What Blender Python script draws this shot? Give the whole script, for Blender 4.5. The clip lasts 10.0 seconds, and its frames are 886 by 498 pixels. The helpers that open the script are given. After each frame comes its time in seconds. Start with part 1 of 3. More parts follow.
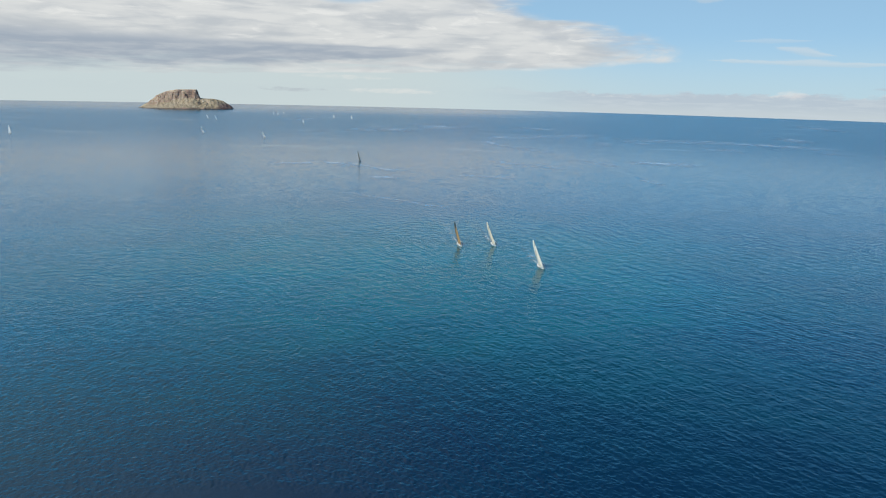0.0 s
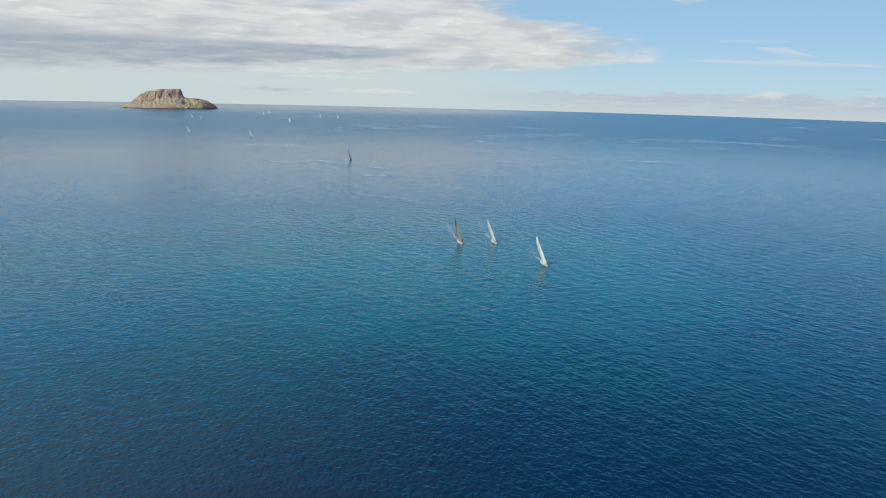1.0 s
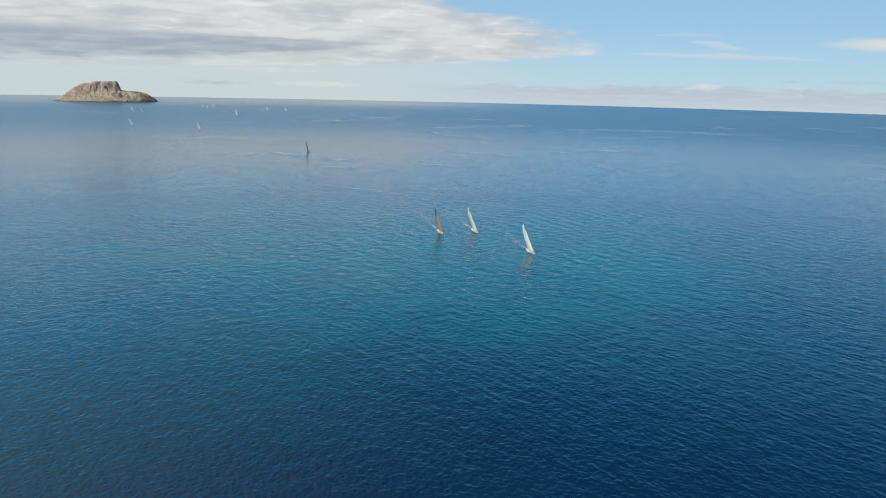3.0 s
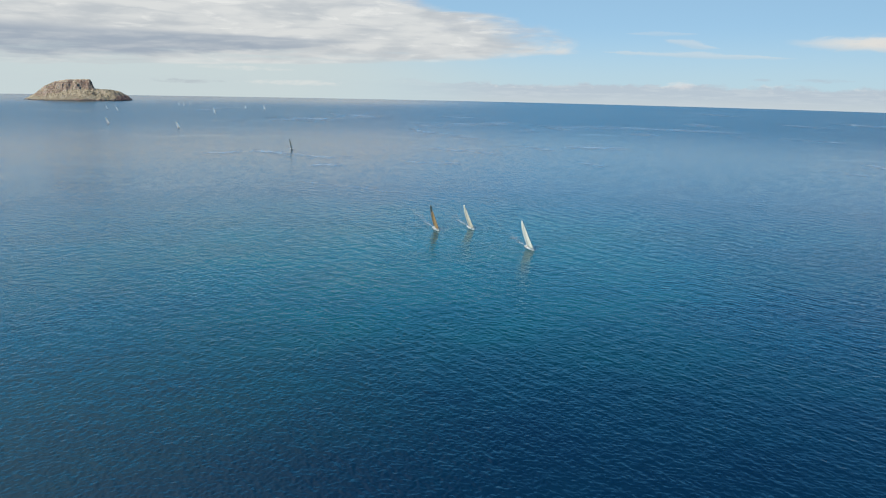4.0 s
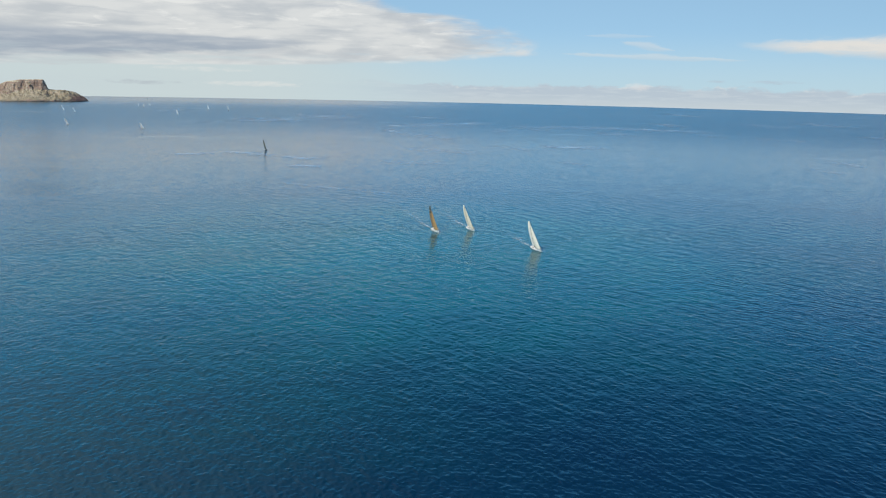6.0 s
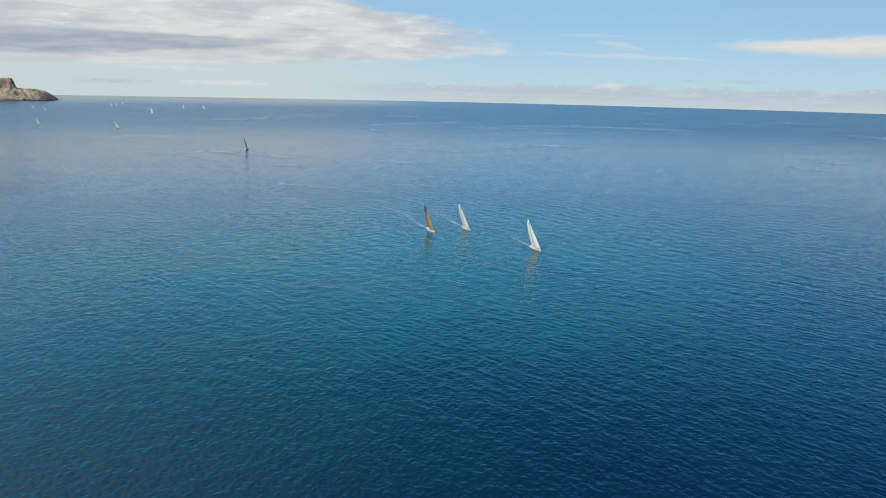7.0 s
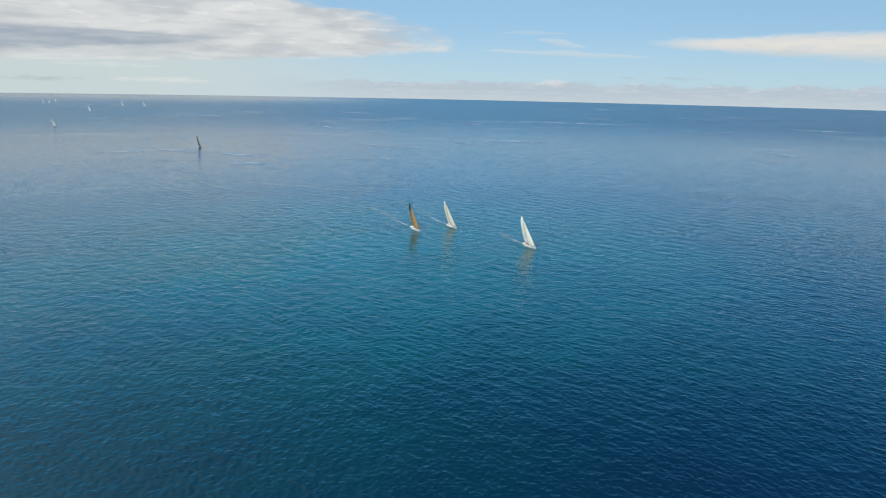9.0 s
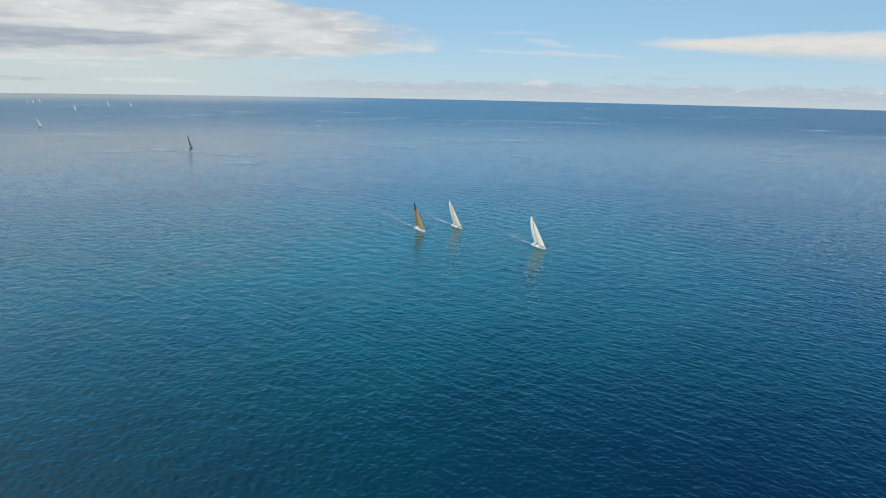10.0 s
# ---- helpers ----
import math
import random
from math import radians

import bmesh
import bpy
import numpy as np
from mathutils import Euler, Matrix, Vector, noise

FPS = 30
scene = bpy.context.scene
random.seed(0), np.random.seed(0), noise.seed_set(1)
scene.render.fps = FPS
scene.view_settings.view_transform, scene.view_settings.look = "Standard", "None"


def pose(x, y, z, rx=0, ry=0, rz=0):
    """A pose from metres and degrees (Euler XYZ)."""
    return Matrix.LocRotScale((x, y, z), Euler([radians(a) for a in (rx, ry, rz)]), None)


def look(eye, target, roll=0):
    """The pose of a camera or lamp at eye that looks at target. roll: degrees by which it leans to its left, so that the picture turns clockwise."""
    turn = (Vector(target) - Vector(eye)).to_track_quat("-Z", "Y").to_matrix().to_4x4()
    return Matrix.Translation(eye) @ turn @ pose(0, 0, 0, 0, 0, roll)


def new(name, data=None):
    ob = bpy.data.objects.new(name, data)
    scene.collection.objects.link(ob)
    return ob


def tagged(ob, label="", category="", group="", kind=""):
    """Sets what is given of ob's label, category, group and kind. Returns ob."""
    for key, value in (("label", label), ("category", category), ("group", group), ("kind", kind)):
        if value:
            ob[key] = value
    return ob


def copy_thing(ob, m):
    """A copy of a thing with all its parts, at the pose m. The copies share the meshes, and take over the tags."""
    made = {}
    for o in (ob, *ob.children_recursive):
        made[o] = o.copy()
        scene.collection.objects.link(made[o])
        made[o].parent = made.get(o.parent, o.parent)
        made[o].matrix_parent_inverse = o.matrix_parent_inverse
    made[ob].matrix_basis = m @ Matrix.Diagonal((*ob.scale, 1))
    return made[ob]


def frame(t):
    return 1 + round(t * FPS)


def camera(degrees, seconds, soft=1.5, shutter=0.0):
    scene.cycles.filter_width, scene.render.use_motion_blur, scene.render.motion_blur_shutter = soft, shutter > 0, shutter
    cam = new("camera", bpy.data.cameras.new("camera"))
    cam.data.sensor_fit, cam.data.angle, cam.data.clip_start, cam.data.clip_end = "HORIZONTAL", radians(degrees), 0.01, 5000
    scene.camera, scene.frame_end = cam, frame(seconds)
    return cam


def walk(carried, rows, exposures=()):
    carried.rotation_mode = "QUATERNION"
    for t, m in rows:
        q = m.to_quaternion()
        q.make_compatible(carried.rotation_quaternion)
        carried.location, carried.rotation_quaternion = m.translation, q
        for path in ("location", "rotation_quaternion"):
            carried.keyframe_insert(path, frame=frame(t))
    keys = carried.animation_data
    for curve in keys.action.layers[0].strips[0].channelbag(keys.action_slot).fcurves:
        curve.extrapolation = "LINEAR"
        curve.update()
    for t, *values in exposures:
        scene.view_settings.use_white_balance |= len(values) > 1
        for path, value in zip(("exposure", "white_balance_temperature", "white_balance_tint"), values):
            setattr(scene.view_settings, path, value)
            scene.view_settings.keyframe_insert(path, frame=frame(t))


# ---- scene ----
cam = camera(66.7, 10.0, soft=1.1)

# seconds, x, y, z, heading, tilt, roll
ROWS = [
    (0.0, 0.0, 0.0, 103.2, 0.64, -13.01, 1.44),
    (0.5, -5.3, 2.7, 101.6, 0.28, -12.91, 1.43),
    (1.0, -10.7, 5.6, 100.1, -0.68, -12.98, 1.43),
    (1.5, -16.0, 8.4, 98.7, -1.81, -13.25, 1.41),
    (2.0, -21.6, 11.3, 97.5, -2.98, -13.28, 1.37),
    (2.5, -27.1, 14.1, 96.2, -4.18, -13.37, 1.33),
    (4.0, -43.9, 23.1, 92.7, -7.20, -13.53, 1.25),
    (4.5, -49.2, 27.2, 91.7, -7.99, -13.53, 1.23),
    (5.0, -54.6, 31.7, 90.8, -8.73, -13.49, 1.25),
    (5.5, -60.0, 36.5, 90.0, -9.56, -13.42, 1.25),
    (7.0, -75.3, 52.0, 87.5, -12.43, -13.38, 1.29),
    (7.5, -80.6, 57.6, 86.7, -13.75, -13.48, 1.27),
    (8.0, -85.5, 63.3, 85.9, -15.05, -13.52, 1.24),
    (8.5, -89.9, 69.0, 85.1, -16.24, -13.52, 1.21),
    (9.0, -94.2, 75.0, 84.2, -17.06, -13.54, 1.19),
    (9.5, -97.8, 81.1, 83.2, -17.61, -13.55, 1.18),
    (10.0, -101.5, 87.2, 82.2, -18.13, -13.51, 1.16),
]


def flown(x, y, z, heading, tilt, roll):
    h, p = radians(heading), radians(tilt)
    ahead = Vector((-math.sin(h) * math.cos(p), math.cos(h) * math.cos(p), math.sin(p)))
    eye = Vector((x, y, z))
    return look(eye, eye + ahead * 100, roll)


walk(cam, [(row[0], flown(*row[1:])) for row in ROWS])

# ---- light ----
SUN_AZIMUTH, SUN_ELEVATION = 240.0, 42.0  # clockwise from +y; above the horizon
az, el = radians(SUN_AZIMUTH), radians(SUN_ELEVATION)
sun_way = Vector((math.cos(el) * math.sin(az), math.cos(el) * math.cos(az), math.sin(el)))
sun = new("sun", bpy.data.lights.new("sun", "SUN"))
sun.data.energy, sun.data.angle, sun.data.color = 4.2, radians(0.53), (1.0, 0.93, 0.82)
sun.matrix_world = look(sun_way * 500, (0, 0, 0))


class Nodes:
    """A short way to write node trees."""

    def __init__(self, tree):
        self.tree = tree

    def add(self, kind):
        return self.tree.nodes.new(kind)

    def put(self, socket, value):
        if isinstance(value, bpy.types.NodeSocket):
            self.tree.links.new(value, socket)
        else:
            socket.default_value = value

    def math(self, op, a, b=0.0, c=0.0, clamp=False):
        node = self.add("ShaderNodeMath")
        node.operation, node.use_clamp = op, clamp
        for socket, value in zip(node.inputs, (a, b, c)):
            self.put(socket, value)
        return node.outputs[0]

    def vec(self, op, a, b=(0, 0, 0)):
        node = self.add("ShaderNodeVectorMath")
        node.operation = op
        self.put(node.inputs[0], a)
        self.put(node.inputs[1], b)
        return node.outputs[0]

    def combine(self, x=0.0, y=0.0, z=0.0):
        node = self.add("ShaderNodeCombineXYZ")
        for socket, value in zip(node.inputs, (x, y, z)):
            self.put(socket, value)
        return node.outputs[0]

    def split(self, v):
        node = self.add("ShaderNodeSeparateXYZ")
        self.put(node.inputs[0], v)
        return node.outputs

    def ramp(self, value, low, high, to_low=0.0, to_high=1.0, smooth=True):
        node = self.add("ShaderNodeMapRange")
        node.interpolation_type = "SMOOTHSTEP" if smooth else "LINEAR"
        for socket, v in zip(node.inputs, (value, low, high, to_low, to_high)):
            self.put(socket, v)
        return node.outputs[0]

    def noise(self, vector, scale, detail=4.0, rough=0.55, distort=0.0):
        node = self.add("ShaderNodeTexNoise")
        self.put(node.inputs["Vector"], vector)
        for key, v in (("Scale", scale), ("Detail", detail), ("Roughness", rough), ("Distortion", distort)):
            self.put(node.inputs[key], v)
        return node.outputs[0]

    def mix(self, factor, a, b):
        node = self.add("ShaderNodeMix")
        node.data_type, node.clamp_factor = "RGBA", True
        self.put(node.inputs[0], factor)
        self.put(node.inputs[6], a if isinstance(a, bpy.types.NodeSocket) else (*a, 1.0))
        self.put(node.inputs[7], b if isinstance(b, bpy.types.NodeSocket) else (*b, 1.0))
        return node.outputs[2]

    def curve(self, value, points):
        """A smooth curve through (value, result) points, level beyond its ends."""
        (x0, x1), ys = (points[0][0], points[-1][0]), [y for _, y in points]
        low, high = min(ys), max(ys)
        node = self.add("ShaderNodeValToRGB")
        stops = node.color_ramp.elements
        stops.remove(stops[1])
        stops[0].position = 0.0
        for x, y in points:
            stop = stops[0] if x == x0 else stops.new((x - x0) / (x1 - x0))
            stop.color = ((y - low) / (high - low),) * 3 + (1.0,)
        self.put(node.inputs[0], self.math("DIVIDE", self.math("SUBTRACT", value, x0), x1 - x0, clamp=True))
        return self.math("ADD", self.math("MULTIPLY", node.outputs[0], high - low), low)

    def scaled(self, colour, k):
        node = self.add("ShaderNodeVectorMath")
        node.operation = "SCALE"
        self.put(node.inputs[0], colour)
        self.put(node.inputs[3], k)
        return node.outputs[0]


SKY_STRENGTH = 0.15
world = bpy.data.worlds.new("sky")
scene.world = world
world.use_nodes = True
n = Nodes(world.node_tree)
world.node_tree.nodes.clear()
way = n.add("ShaderNodeTexCoord").outputs["Generated"]
way = n.vec("NORMALIZE", n.vec("ADD", way, (0, 0, 0.022)))  # the sea's edge lies a little below eye level
sky = n.add("ShaderNodeTexSky")
sky.sky_type, sky.sun_disc, sky.sun_elevation, sky.sun_rotation = "NISHITA", False, el, az
sky.air_density, sky.dust_density, sky.ozone_density = 1.0, 0.25, 1.5
n.put(sky.inputs[0], n.vec("NORMALIZE", n.vec("ADD", n.vec("MULTIPLY", way, (1, 1, 0.45)), (0, 0, 0.17))))
dx, dy, dz = n.split(way)
bearing = n.math("MULTIPLY", n.math("ARCTAN2", dx, dy), math.degrees(1))  # degrees clockwise from +y
height = n.math("MULTIPLY", n.math("ARCSINE", dz), math.degrees(1))  # degrees above the sea's edge
# unseen sky above 12 degrees is brightened for the sea to reflect
tint = n.mix(n.ramp(height, 8.5, 12), (0.92, 1.0, 0.94), n.mix(n.ramp(bearing, 5, 50), (0.58, 1.64, 1.94), (0.42, 1.20, 1.52)))
tint = n.mix(n.ramp(height, 14, 40), tint, (0.03, 0.18, 0.34))  # then deeper blue overhead, which darkens the near water
clear = n.vec("MULTIPLY", n.scaled(sky.outputs[0], n.ramp(bearing, -5, 60, SKY_STRENGTH * 1.04, SKY_STRENGTH * 0.80)), tint)


def strewn(wide, deep, detail=6.0, rough=0.55, distort=0.3, shift=0.0):
    """Noise whose lumps are about wide x deep degrees of the sky."""
    return n.noise(n.combine(n.math("DIVIDE", bearing, wide), n.math("DIVIDE", height, deep), shift), 1.0, detail, rough, distort)


def veil(colour, mask, weight, over):
    return n.mix(n.math("MULTIPLY", mask, weight), colour, over)


# haze towards the horizon, greyer under the deck
haze = n.ramp(height, n.ramp(bearing, -12, 16, 11.0, 6.5), n.ramp(bearing, -12, 16, 2.6, 0.8))
colour = veil(clear, haze, 0.9, n.mix(n.ramp(bearing, -8, 22), (0.60, 0.675, 0.67), (0.50, 0.665, 0.735)))
# the high deck: its end as a bearing for each height, frayed
torn = strewn(4.6, 1.25, 7.0, 0.56, 0.5)
edge = n.curve(height, ((1.6, -46), (2.3, -24), (2.9, 0), (3.6, 11), (4.2, 17.5), (4.7, 16.5), (5.5, 13.5), (6.9, 11.5), (7.4, 6.2), (8.7, 4.3), (11, 2), (18, -18), (30, -7), (60, 0)))
inside = n.math("ADD", n.math("SUBTRACT", edge, bearing), n.math("MULTIPLY", n.math("SUBTRACT", torn, 0.5), n.ramp(height, 3.4, 2.0, 15.0, 26.0)))
deck = n.math("MULTIPLY", n.ramp(n.math("DIVIDE", inside, n.ramp(height, 8, 22, 1.0, 9.0)), -2.5, 4.0), n.math("MULTIPLY", n.ramp(bearing, -75, -50), n.ramp(n.math("ADD", height, n.math("MULTIPLY", n.math("SUBTRACT", strewn(5.0, 0.5, 6.0, 0.6, 0.3, 50.0), 0.5), 4.5)), 1.2, 4.0)))
hole = n.math("ADD", n.math("POWER", n.math("DIVIDE", n.math("ADD", bearing, 9.0), 3.4), 2.0), n.math("POWER", n.math("DIVIDE", n.math("SUBTRACT", height, 8.7), 0.75), 2.0))
deck = n.math("MULTIPLY", deck, n.ramp(n.math("ADD", hole, n.math("MULTIPLY", torn, 1.0)), 0.7, 1.7, 0.35, 1.0))
lumps, threads = strewn(6.0, 1.5, 6.0, 0.5, 0.4, 5.0), strewn(4.0, 0.6, 5.0, 0.52, 0.3, 9.0)
shade = n.ramp(n.math("ADD", n.math("MULTIPLY", lumps, 0.6), n.math("MULTIPLY", threads, 0.4)), 0.36, 0.60)
deck_colour = n.mix(shade, (0.525, 0.56, 0.59), (0.71, 0.725, 0.72))
billows = n.ramp(strewn(3.2, 0.55, 6.0, 0.6, 0.6, 2.0), 0.52, 0.68)
deck_colour = veil(deck_colour, n.math("MULTIPLY", billows, shade), 0.8, (0.83, 0.835, 0.815))
# the shaded underside: a long grey wedge that narrows towards its tip
middle = n.math("ADD", 3.6, n.math("MULTIPLY", n.math("ADD", bearing, 33.0), 0.030))
half = n.ramp(bearing, -34, 2, 1.75, 0.15, smooth=False)
wedge = n.math("DIVIDE", n.math("ABSOLUTE", n.math("SUBTRACT", height, n.math("ADD", middle, n.math("MULTIPLY", n.math("SUBTRACT", threads, 0.5), 0.9)))), half)
wedge = n.math("MULTIPLY", n.ramp(wedge, 1.15, 0.55), n.ramp(bearing, 3, -9))
deck_colour = veil(deck_colour, n.math("MULTIPLY", wedge, n.ramp(threads, 0.38, 0.66, 1.0, 0.7)), 0.97, (0.345, 0.405, 0.485))
# grey rims along the frayed end
rim = n.math("MULTIPLY", n.ramp(inside, 7.5, 0.5), n.ramp(strewn(4.0, 0.6, 5.0, 0.55, 0.3, 14.0), 0.40, 0.60))
rim = n.math("MULTIPLY", rim, n.math("MULTIPLY", n.ramp(height, 4.4, 5.2), n.ramp(height, 14, 9)))
deck_colour = veil(deck_colour, rim, 0.85, (0.49, 0.535, 0.60))
colour = n.mix(n.math("MULTIPLY", deck, n.math("ADD", n.ramp(height, 9.0, 12.5, 0.96, 0.0), n.ramp(height, 17, 34, 0.0, 0.9))), colour, deck_colour)
# long lens-shaped clouds and wisps in the clear part: bearing, height, half length, half depth, slope, weight, raggedness
fray = strewn(2.8, 0.62, 7.0, 0.6, 0.5, 21.0)
for mid, over, half_long, half_deep, slope, weight, ragged in ((53.5, 4.47, 21.0, 1.45, -0.02, 0.92, 0.8), (26.5, 4.05, 7.5, 0.30, -0.028, 0.32, 2.2), (26.4, 4.85, 2.4, 0.34, -0.16, 0.32, 2.2), (24.0, 5.62, 3.0, 0.22, 0.0, 0.18, 2.2), (19.4, 8.8, 1.8, 0.6, 0.0, 0.35, 2.2)):
    a = n.math("DIVIDE", n.math("SUBTRACT", bearing, mid), half_long)
    b = n.math("DIVIDE", n.math("SUBTRACT", n.math("SUBTRACT", height, over), n.math("MULTIPLY", n.math("SUBTRACT", bearing, mid), slope)), half_deep)
    bulge = n.math("POWER", n.math("MAXIMUM", n.math("SUBTRACT", 1.0, n.math("ABSOLUTE", a)), 0.0), 0.6)
    lens = n.ramp(n.math("SUBTRACT", n.math("SUBTRACT", bulge, n.math("ABSOLUTE", b)), n.math("MULTIPLY", n.math("SUBTRACT", fray, 0.5), ragged)), -0.05, n.math("ADD", 0.15, n.math("MULTIPLY", bulge, 0.5)))
    lens = n.math("MULTIPLY", lens, n.ramp(bulge, 0.02, 0.5))
    belly = n.ramp(n.math("ADD", b, n.math("MULTIPLY", fray, 1.6)), 0.1, 1.0)
    colour = veil(colour, lens, weight, n.mix(belly, (0.60, 0.65, 0.67), (0.79, 0.755, 0.70)))
# a low bank of small cumulus along the horizon, and a few strays over it
puffs = strewn(2.3, 1.1, 7.0, 0.60, 0.3, 30.0)
top = n.math("ADD", 1.78, n.math("MULTIPLY", n.math("SUBTRACT", puffs, 0.5), 1.5))
over = n.math("SUBTRACT", top, height)
extent = n.math("MULTIPLY", n.ramp(over, -0.08, 0.22), n.ramp(bearing, 0, 14, 0.05, 0.72))
tops = n.math("MULTIPLY", n.ramp(over, 0.65, 0.05), n.ramp(strewn(1.5, 0.8, 5.0, 0.6, 0.2, 37.0), 0.54, 0.70))
bank_colour = n.mix(n.ramp(height, 0.1, 1.2), (0.57, 0.61, 0.64), (0.475, 0.525, 0.60))
bank_colour = veil(bank_colour, n.ramp(strewn(3.2, 0.36, 6.0, 0.6, 0.4, 60.0), 0.46, 0.64), 0.7, (0.585, 0.625, 0.67))
bank_colour = veil(bank_colour, tops, 0.9, (0.78, 0.76, 0.74))
colour = n.mix(extent, colour, bank_colour)
crumbs = strewn(1.5, 0.4, 6.0, 0.6, 0.3, 44.0)
for mid, tall, half_long, half_deep, weight, tone in ((25.8, 1.72, 0.9, 0.32, 0.5, (0.80, 0.77, 0.75)), (-5.0, 1.36, 3.4, 0.20, 0.5, (0.79, 0.79, 0.76)), (-13.5, 1.30, 2.0, 0.15, 0.55, (0.43, 0.48, 0.53)), (-9.0, 2.35, 3.2, 0.16, 0.4, (0.79, 0.79, 0.76)), (31.5, 2.25, 1.0, 0.12, 0.55, (0.45, 0.52, 0.60)), (35.5, 2.25, 1.8, 0.13, 0.55, (0.45, 0.52, 0.60))):
    a = n.math("DIVIDE", n.math("SUBTRACT", bearing, mid), half_long)
    b = n.math("DIVIDE", n.math("SUBTRACT", height, tall), half_deep)
    ring = n.math("ADD", n.math("MULTIPLY", a, a), n.math("MULTIPLY", b, b))
    colour = veil(colour, n.ramp(n.math("ADD", ring, n.math("MULTIPLY", n.math("SUBTRACT", crumbs, 0.5), 8.0)), 1.8, -0.8), weight, tone)
background = n.add("ShaderNodeBackground")
n.put(background.inputs[0], colour)
background.inputs[1].default_value = 1.0
n.tree.links.new(background.outputs[0], n.add("ShaderNodeOutputWorld").inputs[0])


# ---- materials ----
SEA_MIDDLE, SEA_RADIUS, SEA_STEP = (-45.0, 40.0), 4800.0, 0.0018
RIPPLE = 0.40  # tilt of the far wavelets


def material(name):
    m = bpy.data.materials.new(name)
    m.use_nodes = True
    k = Nodes(m.node_tree)
    return m, k, m.node_tree.nodes["Principled BSDF"]


def paint(name, colour, rough=0.4, metal=0.0, wear=0.12, scale=1.5, coat=0.0):
    """A painted or moulded surface with soft stains and fine grain."""
    m, k, p = material(name)
    where = k.add("ShaderNodeTexCoord").outputs["Object"]
    stain, grain = k.noise(where, scale, 5.0), k.noise(where, scale * 14, 3.0)
    f = k.math("ADD", k.math("MULTIPLY", stain, 0.7), k.math("MULTIPLY", grain, 0.3))
    dark = tuple(c * (1 - wear * 2) for c in colour)
    k.put(p.inputs["Base Color"], k.mix(k.ramp(f, 0.35, 0.65), dark, colour))
    k.put(p.inputs["Roughness"], k.ramp(grain, 0.3, 0.7, rough * 0.8, min(1.0, rough * 1.25)))
    p.inputs["Metallic"].default_value = metal
    p.inputs["Coat Weight"].default_value = coat
    return m


def cloth(name, colour, seam, sheer_light=0.14):
    """Laminate sailcloth: panels with seams, faint creases, some light passing through."""
    m, k, p = material(name)
    where = k.add("ShaderNodeTexCoord").outputs["Object"]
    x, y, z = k.split(where)
    bend = k.math("ADD", z, k.math("MULTIPLY", x, 0.35))
    line = k.math("ABSOLUTE", k.math("SUBTRACT", k.math("FRACT", k.math("DIVIDE", bend, 1.6)), 0.5))
    crease = k.noise(k.vec("MULTIPLY", where, (1.0, 1.0, 0.35)), 1.3, 5.0)
    base = k.mix(k.ramp(crease, 0.3, 0.7), tuple(c * 0.90 for c in colour), colour)
    base = k.mix(k.math("MULTIPLY", k.ramp(line, 0.08, 0.02), 0.6), base, seam)
    k.put(p.inputs["Base Color"], base)
    p.inputs["Roughness"].default_value = 0.55
    bump = k.add("ShaderNodeBump")
    bump.inputs["Strength"].default_value, bump.inputs["Distance"].default_value = 0.3, 0.15
    k.put(bump.inputs["Height"], crease)
    k.put(p.inputs["Normal"], bump.outputs[0])
    glow = k.add("ShaderNodeBsdfTranslucent")
    k.put(glow.inputs[0], base)
    both = k.add("ShaderNodeMixShader")
    both.inputs[0].default_value = sheer_light
    k.tree.links.new(p.outputs[0], both.inputs[1])
    k.tree.links.new(glow.outputs[0], both.inputs[2])
    k.tree.links.new(both.outputs[0], m.node_tree.nodes["Material Output"].inputs[0])
    return m


